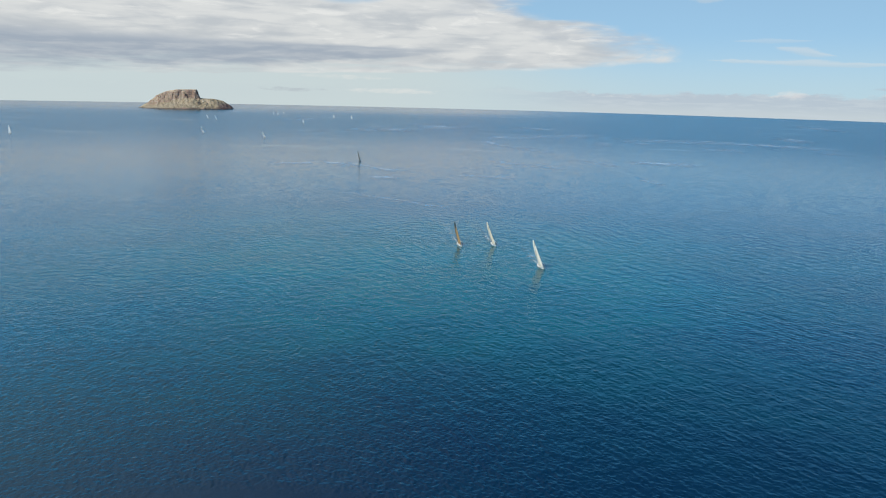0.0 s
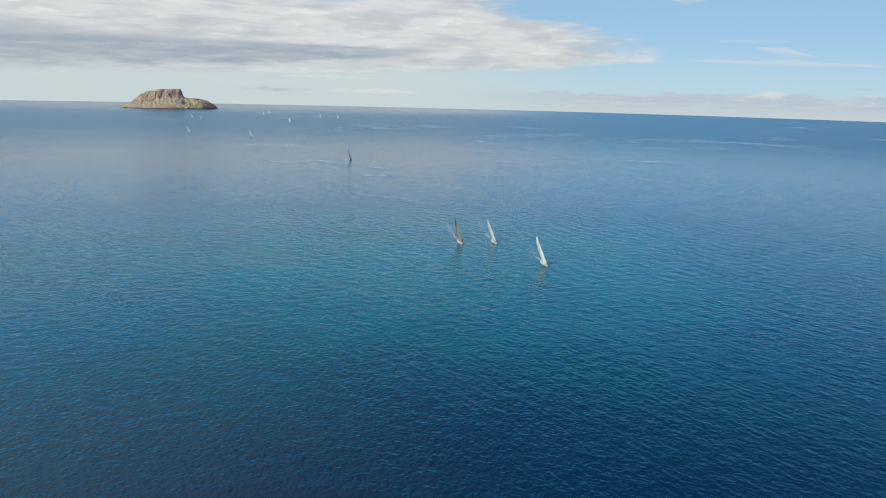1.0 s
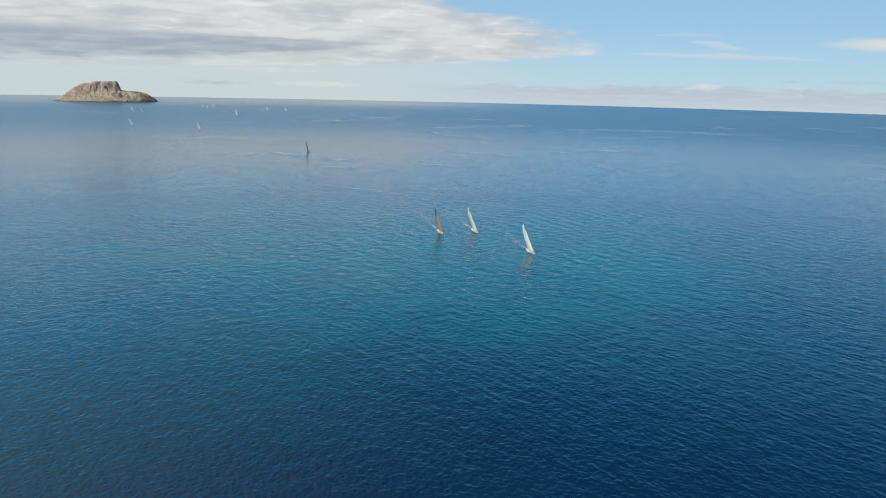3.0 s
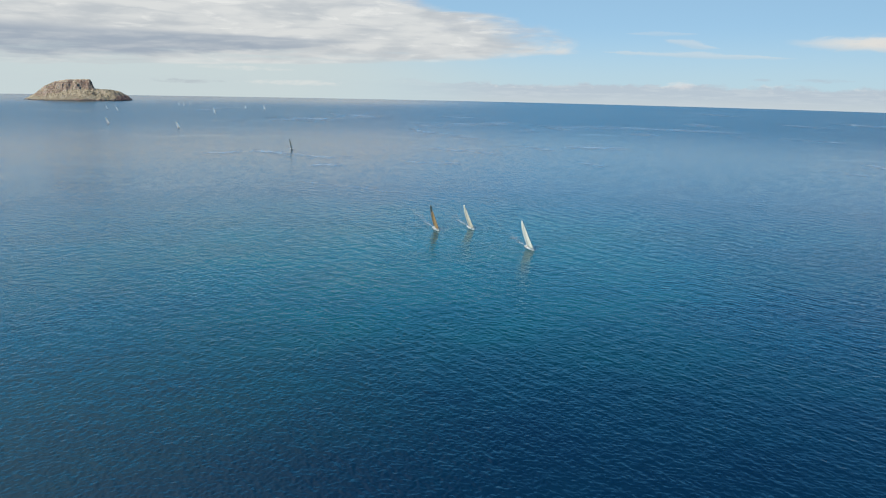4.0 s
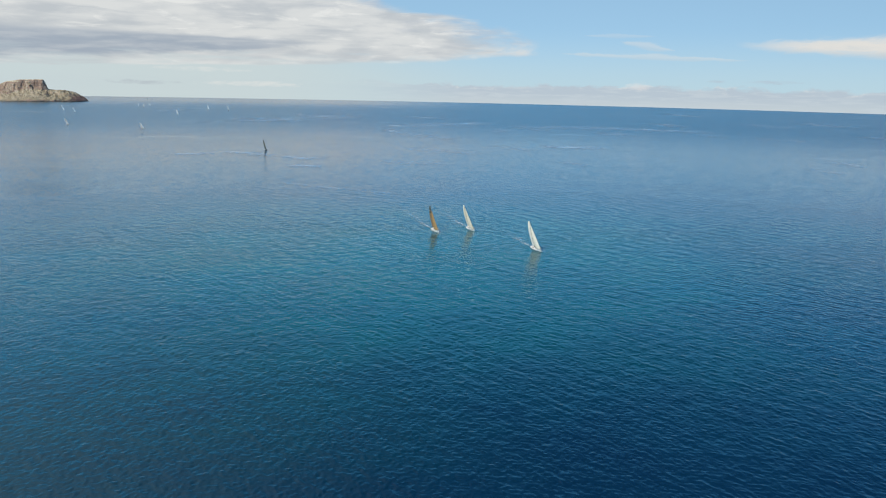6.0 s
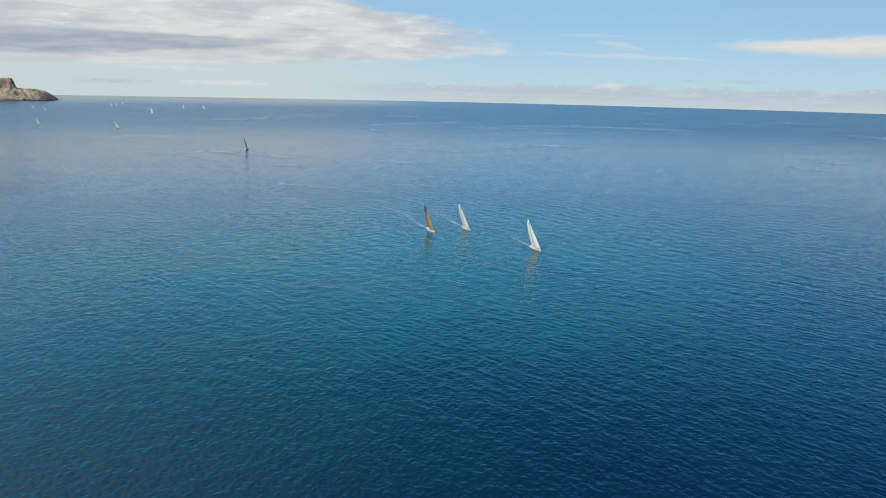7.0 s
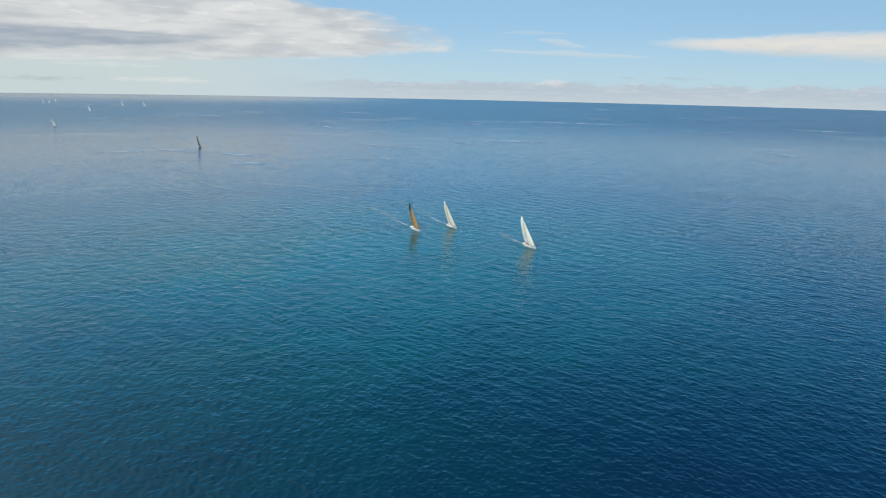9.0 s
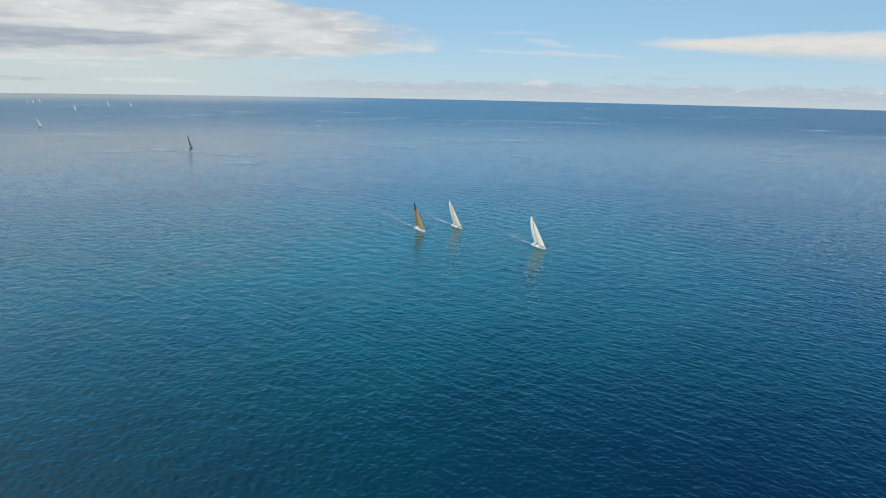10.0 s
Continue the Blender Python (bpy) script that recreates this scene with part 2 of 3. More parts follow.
def water():
    m, k, p = material("sea_water")
    where = k.add("ShaderNodeNewGeometry").outputs["Position"]
    x, y, _ = k.split(where)
    big = k.noise(k.vec("MULTIPLY", where, (1.0, 0.6, 1.0)), 0.004, 4.0)
    mid = k.noise(where, 0.03, 4.0)
    # a lens's bright green centre painted into the water, deep navy round it
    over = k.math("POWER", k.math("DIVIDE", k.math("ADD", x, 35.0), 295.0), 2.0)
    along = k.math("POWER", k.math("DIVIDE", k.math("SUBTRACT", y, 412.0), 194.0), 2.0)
    extent = k.math("ADD", k.math("SQRT", k.math("ADD", over, along)), k.math("MULTIPLY", k.math("SUBTRACT", k.noise(where, 0.008, 4.0), 0.5), 1.1))
    lens_cast = k.ramp(extent, 1.34, 0.10)
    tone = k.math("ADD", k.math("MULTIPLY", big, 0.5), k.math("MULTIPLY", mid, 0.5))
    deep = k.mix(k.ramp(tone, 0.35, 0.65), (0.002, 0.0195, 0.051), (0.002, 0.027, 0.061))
    # towards -x the base colour is lifted for brightness
    k.put(p.inputs["Base Color"], k.mix(lens_cast, k.mix(k.ramp(x, 0.0, -190.0), deep, (0.003, 0.035, 0.060)), k.mix(k.ramp(mid, 0.35, 0.65), (0.001, 0.064, 0.074), (0.001, 0.080, 0.086))))
    p.inputs["IOR"].default_value = 1.33
    away = k.vec("SUBTRACT", where, (SEA_MIDDLE[0], SEA_MIDDLE[1], 0.0))
    length = k.add("ShaderNodeVectorMath")
    length.operation = "LENGTH"
    k.put(length.inputs[0], away)
    far = length.outputs["Value"]
    # calm lanes among the ripples, long across the wind
    warp = k.vec("ADD", where, k.scaled(k.combine(k.noise(where, 0.005, 3.0), k.noise(k.vec("ADD", where, (900, 0, 0)), 0.005, 3.0)), 300.0))
    lanes = k.noise(k.vec("MULTIPLY", warp, (0.0018, 0.011, 0.0)), 1.0, 6.0, 0.62)
    threads = k.noise(k.vec("ADD", k.vec("MULTIPLY", warp, (0.0042, 0.026, 0.0)), (40, 7, 0)), 1.0, 6.0, 0.66, 0.3)
    calm = k.math("MAXIMUM", k.math("MULTIPLY", k.ramp(lanes, 0.50, 0.74), 0.5), k.math("MULTIPLY", k.ramp(threads, 0.53, 0.80), 0.85))
    calm = k.math("MULTIPLY", calm, k.ramp(far, 350.0, 1100.0, 0.12, 1.0))
    # smoother water in the lee of the island and beyond it
    lee = k.math("MULTIPLY", k.ramp(k.math("ADD", far, k.math("MULTIPLY", k.math("SUBTRACT", lanes, 0.5), 1200.0)), 2200.0, 4300.0), k.ramp(k.math("SUBTRACT", x, k.math("MULTIPLY", y, 0.12)), 900.0, -500.0))
    still = k.math("MAXIMUM", calm, k.math("MULTIPLY", lee, 0.72))
    # chop too small to build shows as gloss spreading out with distance
    spread = k.ramp(far, 300.0, 2000.0, 0.03, 0.27)
    k.put(p.inputs["Roughness"], k.math("MULTIPLY", spread, k.ramp(still, 0.0, 1.0, 1.0, 0.45)))
    gust = k.ramp(k.noise(k.vec("MULTIPLY", where, (0.6, 1.0, 1.0)), 0.02, 4.0, 0.6), 0.3, 0.7, 0.7, 1.15)
    turned = k.add("ShaderNodeMapping")
    k.put(turned.inputs[0], where)
    turned.inputs["Rotation"].default_value = (0, 0, radians(-20))
    turned.inputs["Scale"].default_value = (0.9, 1.2, 1.0)
    ripple = k.noise(turned.outputs[0], 0.75, 4.0, 0.6, 0.2)
    crest = k.math("ABSOLUTE", k.math("SUBTRACT", k.noise(k.vec("ADD", turned.outputs[0], (31.0, 17.0, 0.0)), 0.34, 3.0, 0.55, 0.3), 0.5))
    ripple = k.math("SUBTRACT", k.math("MULTIPLY", ripple, 0.8), k.math("MULTIPLY", crest, 1.1))
    bump = k.add("ShaderNodeBump")
    k.put(bump.inputs["Strength"], k.math("MULTIPLY", gust, k.ramp(still, 0.0, 1.0, 1.0, 0.25)))
    bump.inputs["Distance"].default_value = 0.13
    k.put(bump.inputs["Height"], k.math("MULTIPLY", ripple, k.math("MULTIPLY", k.ramp(far, 150.0, 430.0, 0.8, 1.6), k.ramp(far, 550.0, 1100.0, 1.0, 0.4))))
    # wavelets tilt the far surface too
    tiny = k.add("ShaderNodeTexNoise")
    k.put(tiny.inputs["Vector"], k.vec("MULTIPLY", turned.outputs[0], (0.35, 0.35, 1.0)))
    tiny.inputs["Scale"].default_value, tiny.inputs["Detail"].default_value = 1.0, 4.0
    tilt = k.vec("MULTIPLY", k.vec("SUBTRACT", tiny.outputs["Color"], (0.5, 0.5, 0.5)), (1.0, 1.0, 0.0))
    tilt = k.scaled(tilt, k.math("MULTIPLY", k.ramp(still, 0.0, 1.0, 1.0, 0.38), k.ramp(far, 450.0, 1700.0, 0.12, RIPPLE)))
    # groups of steeper and flatter waves
    groups = k.math("SUBTRACT", k.noise(k.vec("MULTIPLY", where, (0.055, 0.13, 0.0)), 1.0, 6.0, 0.72, 0.3), 0.5)
    groups = k.math("MULTIPLY", groups, k.math("MULTIPLY", k.ramp(far, 330.0, 800.0, 0.0, 0.14), k.ramp(far, 900.0, 2200.0, 1.0, 0.5)))
    tilt = k.vec("ADD", tilt, k.combine(0.0, groups, 0.0))
    k.put(p.inputs["Normal"], k.vec("NORMALIZE", k.vec("ADD", bump.outputs[0], tilt)))
    return m


def slick():
    """Pale colour standing in for sky sheen on calm slicks, frayed along its borders."""
    m, k, p = material("slick_sheen")
    where = k.add("ShaderNodeNewGeometry").outputs["Position"]
    u, v, _ = k.split(k.add("ShaderNodeTexCoord").outputs["UV"])
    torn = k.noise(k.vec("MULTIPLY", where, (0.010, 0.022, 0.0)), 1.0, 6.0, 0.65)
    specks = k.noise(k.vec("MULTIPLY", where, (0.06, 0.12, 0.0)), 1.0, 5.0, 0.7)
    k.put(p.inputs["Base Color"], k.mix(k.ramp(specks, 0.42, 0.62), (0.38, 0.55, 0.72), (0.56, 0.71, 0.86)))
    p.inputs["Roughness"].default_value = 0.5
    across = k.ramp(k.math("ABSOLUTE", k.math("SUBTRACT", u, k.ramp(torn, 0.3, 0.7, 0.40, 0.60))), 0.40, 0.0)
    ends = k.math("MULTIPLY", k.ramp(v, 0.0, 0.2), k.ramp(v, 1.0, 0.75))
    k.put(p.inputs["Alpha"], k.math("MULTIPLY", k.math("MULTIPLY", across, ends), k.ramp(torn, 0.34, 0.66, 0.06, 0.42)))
    return m


def foam(name, most, fade):
    """White broken water that thins out along and across its track."""
    m, k, p = material(name)
    where = k.add("ShaderNodeNewGeometry").outputs["Position"]
    p.inputs["Base Color"].default_value = (0.78, 0.82, 0.84, 1)
    p.inputs["Roughness"].default_value = 0.7
    u, v, _ = k.split(k.add("ShaderNodeTexCoord").outputs["UV"])
    torn = k.noise(where, 0.9, 6.0, 0.7, 0.6)
    across = k.ramp(k.math("ABSOLUTE", k.math("SUBTRACT", u, 0.5)), 0.5, 0.1)
    along = k.math("POWER", k.math("SUBTRACT", 1.0, v), fade)
    gaps = k.ramp(k.noise(k.vec("ADD", where, (70, 0, 0)), 0.11, 4.0, 0.65), 0.38, 0.64, 0.35, 1.0)
    along = k.math("MULTIPLY", along, k.mix(k.ramp(v, 0.04, 0.22), (1.0, 1.0, 1.0), gaps))
    k.put(p.inputs["Alpha"], k.math("MULTIPLY", k.math("MULTIPLY", across, along), k.ramp(torn, 0.38, 0.62, 0.0, most), clamp=True))
    return m


def rock():
    m, k, p = material("island_rock")
    where = k.add("ShaderNodeNewGeometry").outputs["Position"]
    x, y, z = k.split(where)
    steep = k.split(k.add("ShaderNodeNewGeometry").outputs["Normal"])[2]
    patch = k.noise(where, 0.016, 6.0, 0.6)
    grain = k.noise(where, 0.13, 6.0, 0.7)
    bed = k.noise(k.vec("MULTIPLY", where, (0.008, 0.008, 0.08)), 1.0, 4.0, 0.6, 0.3)
    streak = k.noise(k.vec("MULTIPLY", where, (0.05, 0.05, 0.015)), 1.0, 6.0, 0.65, 0.4)
    red = k.mix(k.ramp(bed, 0.35, 0.65), (0.21, 0.135, 0.10), (0.36, 0.255, 0.19))
    red = k.mix(k.ramp(streak, 0.48, 0.62), red, (0.40, 0.315, 0.24))
    scrub = k.mix(k.ramp(patch, 0.36, 0.62), (0.375, 0.305, 0.205), (0.30, 0.25, 0.16))
    scrub = k.mix(k.ramp(streak, 0.52, 0.68), scrub, (0.43, 0.36, 0.265))
    bare = k.math("ADD", steep, k.math("MULTIPLY", k.math("SUBTRACT", k.noise(where, 0.03, 5.0, 0.65), 0.5), 0.5))
    col = k.mix(k.ramp(bare, 0.62, 0.80), red, scrub)
    col = k.mix(k.math("MULTIPLY", k.ramp(grain, 0.52, 0.66), 0.6), col, (0.15, 0.11, 0.08))
    blotch = k.ramp(k.noise(where, 0.07, 5.0, 0.7, 0.5), 0.54, 0.66)
    col = k.mix(k.math("MULTIPLY", blotch, k.ramp(steep, 0.5, 0.85, 0.75, 0.3)), col, (0.16, 0.10, 0.08))
    white = k.ramp(k.noise(k.vec("ADD", where, (300, 0, 0)), 0.05, 4.0, 0.7), 0.66, 0.72)
    col = k.mix(k.math("MULTIPLY", white, k.ramp(z, 40.0, 12.0)), col, (0.66, 0.62, 0.54))  # bird-limed ledges
    low = k.math("ADD", z, k.math("MULTIPLY", k.math("SUBTRACT", grain, 0.5), 14.0))
    col = k.mix(k.ramp(low, 3.0, 0.0), col, (0.09, 0.065, 0.055))  # wet dark lava at the waterline
    local_u, local_w, local_z = k.split(k.add("ShaderNodeTexCoord").outputs["Object"])
    cap = k.math("MULTIPLY", k.ramp(steep, 0.6, 0.9), k.ramp(local_z, 68.0, 76.0))
    col = k.mix(k.math("MULTIPLY", cap, 0.8), col, (0.60, 0.49, 0.36))  # dry grass on the flat top
    lava = k.math("MULTIPLY", k.ramp(local_u, 70.0, 100.0), k.ramp(k.math("ADD", local_z, k.math("MULTIPLY", grain, 16.0)), 38.0, 22.0))
    col = k.mix(k.math("MULTIPLY", lava, k.ramp(k.noise(where, 0.09, 5.0, 0.7), 0.36, 0.50)), col, (0.10, 0.055, 0.055))
    k.put(p.inputs["Base Color"], col)
    p.inputs["Roughness"].default_value = 0.95
    bump = k.add("ShaderNodeBump")
    bump.inputs["Strength"].default_value, bump.inputs["Distance"].default_value = 0.8, 5.0
    k.put(bump.inputs["Height"], grain)
    k.put(p.inputs["Normal"], bump.outputs[0])
    return m


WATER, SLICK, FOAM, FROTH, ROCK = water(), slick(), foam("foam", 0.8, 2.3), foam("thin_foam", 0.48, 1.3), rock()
WHITE = paint("white_gelcoat", (0.80, 0.79, 0.75), 0.3, coat=0.4)
BLACK = paint("black_gelcoat", (0.03, 0.034, 0.036), 0.3, coat=0.4)
DECK = paint("nonskid_deck", (0.70, 0.68, 0.62), 0.65)
TEAK = paint("weathered_teak", (0.36, 0.26, 0.16), 0.7)
GLASS = paint("smoked_window", (0.02, 0.025, 0.03), 0.12)
ALLOY = paint("anodised_alloy", (0.55, 0.56, 0.57), 0.35, metal=0.9)
CARBON = paint("carbon_spar", (0.03, 0.03, 0.032), 0.4)
TAPE_SHADE = paint("dark_webbing_and_shade", (0.10, 0.095, 0.085), 0.7)
STEEL = paint("stainless_wire", (0.6, 0.6, 0.6), 0.3, metal=1.0)
STRIPE = paint("navy_stripe", (0.02, 0.035, 0.09), 0.35)
CREAM = cloth("cream_sailcloth", (0.84, 0.77, 0.62), (0.46, 0.42, 0.34))
BUFF = cloth("buff_sailcloth", (0.80, 0.73, 0.58), (0.44, 0.40, 0.31))
PALE = cloth("white_sailcloth", (0.95, 0.91, 0.80), (0.42, 0.37, 0.29))
IVORY = cloth("ivory_sailcloth", (0.90, 0.85, 0.72), (0.46, 0.41, 0.32))
AMBER = cloth("amber_sailcloth", (0.41, 0.255, 0.105), (0.20, 0.12, 0.05))
BROWN = cloth("smoky_brown_sailcloth", (0.27, 0.175, 0.08), (0.10, 0.07, 0.04))
MOSS = cloth("grey_green_sailcloth", (0.065, 0.08, 0.06), (0.02, 0.024, 0.02))
PLAIN = cloth("bright_white_sailcloth", (0.88, 0.89, 0.88), (0.6, 0.6, 0.6))
SMOKE = cloth("black_sailcloth", (0.06, 0.075, 0.068), (0.025, 0.03, 0.028), 0.1)


# ---- sea ----
rng = np.random.default_rng(7)
BANDS = ((60, 1.0, 2.0, 0.068), (60, 2.0, 4.0, 0.044), (30, 4.2, 12.0, 0.018))  # waves, shortest, longest, mean slope
COUNT = sum(band[0] for band in BANDS)
LENGTHS = np.concatenate([np.exp(rng.uniform(np.log(low), np.log(high), many)) for many, low, high, _ in BANDS])
HEADS = radians(212) + rng.normal(0, radians(52), COUNT)
PHASES = rng.uniform(0, 2 * np.pi, COUNT)
STEEP = np.concatenate([np.full(many, slope / math.sqrt(many / 2)) for many, _, _, slope in BANDS])


def cell_at(r):
    """The size of the sea's cells at a distance from its middle."""
    return np.maximum(r * SEA_STEP, 0.2) * np.where(r > 1300, 3.0, np.where(r > 620, 2.0, 1.0))


def swell(x, y, cell):
    """The height of the sea; waves too short for the cell are left out."""
    z = np.zeros_like(x)
    for length, head, phase, steep in zip(LENGTHS, HEADS, PHASES, STEEP):
        k = 2 * np.pi / length
        keep = np.clip((length / cell - 2.0) / 1.3, 0, 1)
        s = np.sin(k * (x * math.cos(head) + y * math.sin(head)) + phase)
        z += keep * steep / k * (s + 0.45 * s * s)
    breeze = np.exp(-((x - 10.0) ** 2 + (y - 500.0) ** 2) / 280.0**2)  # fresher where the yachts sail
    return z * (1.0 + 0.6 * breeze)


def grid_mesh(name, verts, rows, cols, closed=False):
    """A mesh of quads over rows x cols of vertices."""
    i, j = np.meshgrid(np.arange(rows - 1), np.arange(cols if closed else cols - 1), indexing="ij")
    k = (j + 1) % cols
    quads = np.stack([i * cols + j, (i + 1) * cols + j, (i + 1) * cols + k, i * cols + k], -1).reshape(-1, 4)
    me = bpy.data.meshes.new(name)
    me.vertices.add(len(verts))
    me.vertices.foreach_set("co", np.ascontiguousarray(verts, dtype=np.float32).ravel())
    me.loops.add(quads.size)
    me.loops.foreach_set("vertex_index", quads.ravel().astype(np.int32))
    me.polygons.add(len(quads))
    me.polygons.foreach_set("loop_start", np.arange(0, quads.size, 4, dtype=np.int32))
    me.update(calc_edges=True)
    me.polygons.foreach_set("use_smooth", np.ones(len(quads), dtype=bool))
    return me


def build_sea():
    step = SEA_STEP
    fine = np.arange(radians(-36), radians(55), step)  # bearing, clockwise from +y
    coarse = np.linspace(radians(55), radians(324), 76)[:-1]
    turn = np.concatenate([fine, coarse])
    rings = [low * np.exp(np.arange(0, math.log(high / low), step * many)) for low, high, many in ((116.0, 620.0, 1), (620.0, 1300.0, 2), (1300.0, SEA_RADIUS, 3))]
    radii = np.concatenate([[0.01, 30.0, 60.0, 90.0], *rings, [SEA_RADIUS]])
    r, a = np.meshgrid(radii, turn, indexing="ij")
    x, y = SEA_MIDDLE[0] + r * np.sin(a), SEA_MIDDLE[1] + r * np.cos(a)
    wide = np.where(np.arange(len(turn)) < len(fine), 1.0, 20.0)[None, :]
    z = swell(x, y, cell_at(r) * wide) * np.clip((r - 115.9) / 6.0, 0, 1)
    me = grid_mesh("sea", np.stack([x, y, z], -1).reshape(-1, 3), len(radii), len(turn), closed=True)
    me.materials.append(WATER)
    ob = new("sea", me)
    return tagged(ob, "deep blue open sea with short wind ripples and calm lanes", "water", kind="structure")


build_sea()


def ribbon(name, line, widths, mat, label, lift, step, drawn=False):
    """A strip that lies on the waves along a line of points in the plan; drawn: flat, and pulled out along y."""
    pts = [Vector((*q, 0)) for q in line]
    gaps = [(b - a).length for a, b in zip(pts, pts[1:])]
    count = max(8, int(sum(gaps) / step))
    total, cols = sum(gaps), 7
    verts, uvs = [], []
    for i in range(count + 1):
        s = total * i / count
        d, j = s, 0
        while j < len(gaps) - 1 and d > gaps[j]:
            d -= gaps[j]
            j += 1
        t = d / gaps[j]
        # a gentle curve through the points
        p0, p1, p2, p3 = pts[max(j - 1, 0)], pts[j], pts[j + 1], pts[min(j + 2, len(pts) - 1)]
        q = 0.5 * (2 * p1 + (p2 - p0) * t + (2 * p0 - 5 * p1 + 4 * p2 - p3) * t * t + (3 * p1 - p0 - 3 * p2 + p3) * t**3)
        side = Vector((0, 1, 0)) if drawn else Vector((-(p2 - p1).y, (p2 - p1).x, 0)).normalized()
        w = widths[0] + (widths[1] - widths[0]) * i / count
        for c in range(cols):
            v = q + side * w * (c / (cols - 1) - 0.5)
            verts.append((v.x, v.y, 0.0))
            uvs.append((c / (cols - 1), i / count))
    verts, uvs = np.array(verts), np.array(uvs)
    reach = np.hypot(verts[:, 0] - SEA_MIDDLE[0], verts[:, 1] - SEA_MIDDLE[1])
    verts[:, 2] = swell(verts[:, 0], verts[:, 1], cell_at(reach)) * (0.0 if drawn else 1.0) + lift + reach * 0.0002
    me = grid_mesh(name, verts, count + 1, cols)
    loops = np.empty(len(me.loops), dtype=np.int32)
    me.loops.foreach_get("vertex_index", loops)
    layer = me.uv_layers.new(name="UVMap")
    layer.data.foreach_set("uv", uvs[loops].astype(np.float32).ravel())
    me.materials.append(mat)
    return tagged(new(name, me), label, "water", kind="stuff")


# ---- small mesh makers ----
def part(name, bm, mat, parent, label="", smooth=True):
    me = bpy.data.meshes.new(name)
    bmesh.ops.recalc_face_normals(bm, faces=bm.faces)
    bm.to_mesh(me)
    bm.free()
    me.materials.append(mat)
    if smooth:
        me.polygons.foreach_set("use_smooth", [True] * len(me.polygons))
    ob = new(name, me)
    ob.parent = parent
    return tagged(ob, label) if label else ob


def sheet(rows, thick=0.0):
    """A bmesh over rows of points."""
    bm = bmesh.new()
    vs = [[bm.verts.new(p) for p in row] for row in rows]
    for a, b in zip(vs, vs[1:]):
        for i in range(len(a) - 1):
            bm.faces.new((a[i], a[i + 1], b[i + 1], b[i]))
    bmesh.ops.remove_doubles(bm, verts=bm.verts, dist=1e-4)
    if thick:
        bmesh.ops.solidify(bm, geom=bm.faces[:], thickness=thick)
    return bm


def tube(line, radii, sides=8):
    """A round bar along points, closed at both ends."""
    bm = bmesh.new()
    rings = []
    for i, p in enumerate(line):
        p = Vector(p)
        ahead = (Vector(line[min(i + 1, len(line) - 1)]) - Vector(line[max(i - 1, 0)])).normalized()
        side = ahead.orthogonal().normalized()
        other = ahead.cross(side)
        r = radii[i] if isinstance(radii, (list, tuple)) else radii
        rings.append([bm.verts.new(p + (side * math.cos(a) + other * math.sin(a)) * r) for a in (2 * math.pi * s / sides for s in range(sides))])
    for a, b in zip(rings, rings[1:]):
        for s in range(sides):
            bm.faces.new((a[s], a[(s + 1) % sides], b[(s + 1) % sides], b[s]))
    bm.faces.new(rings[0][::-1])
    bm.faces.new(rings[-1])
    return bm


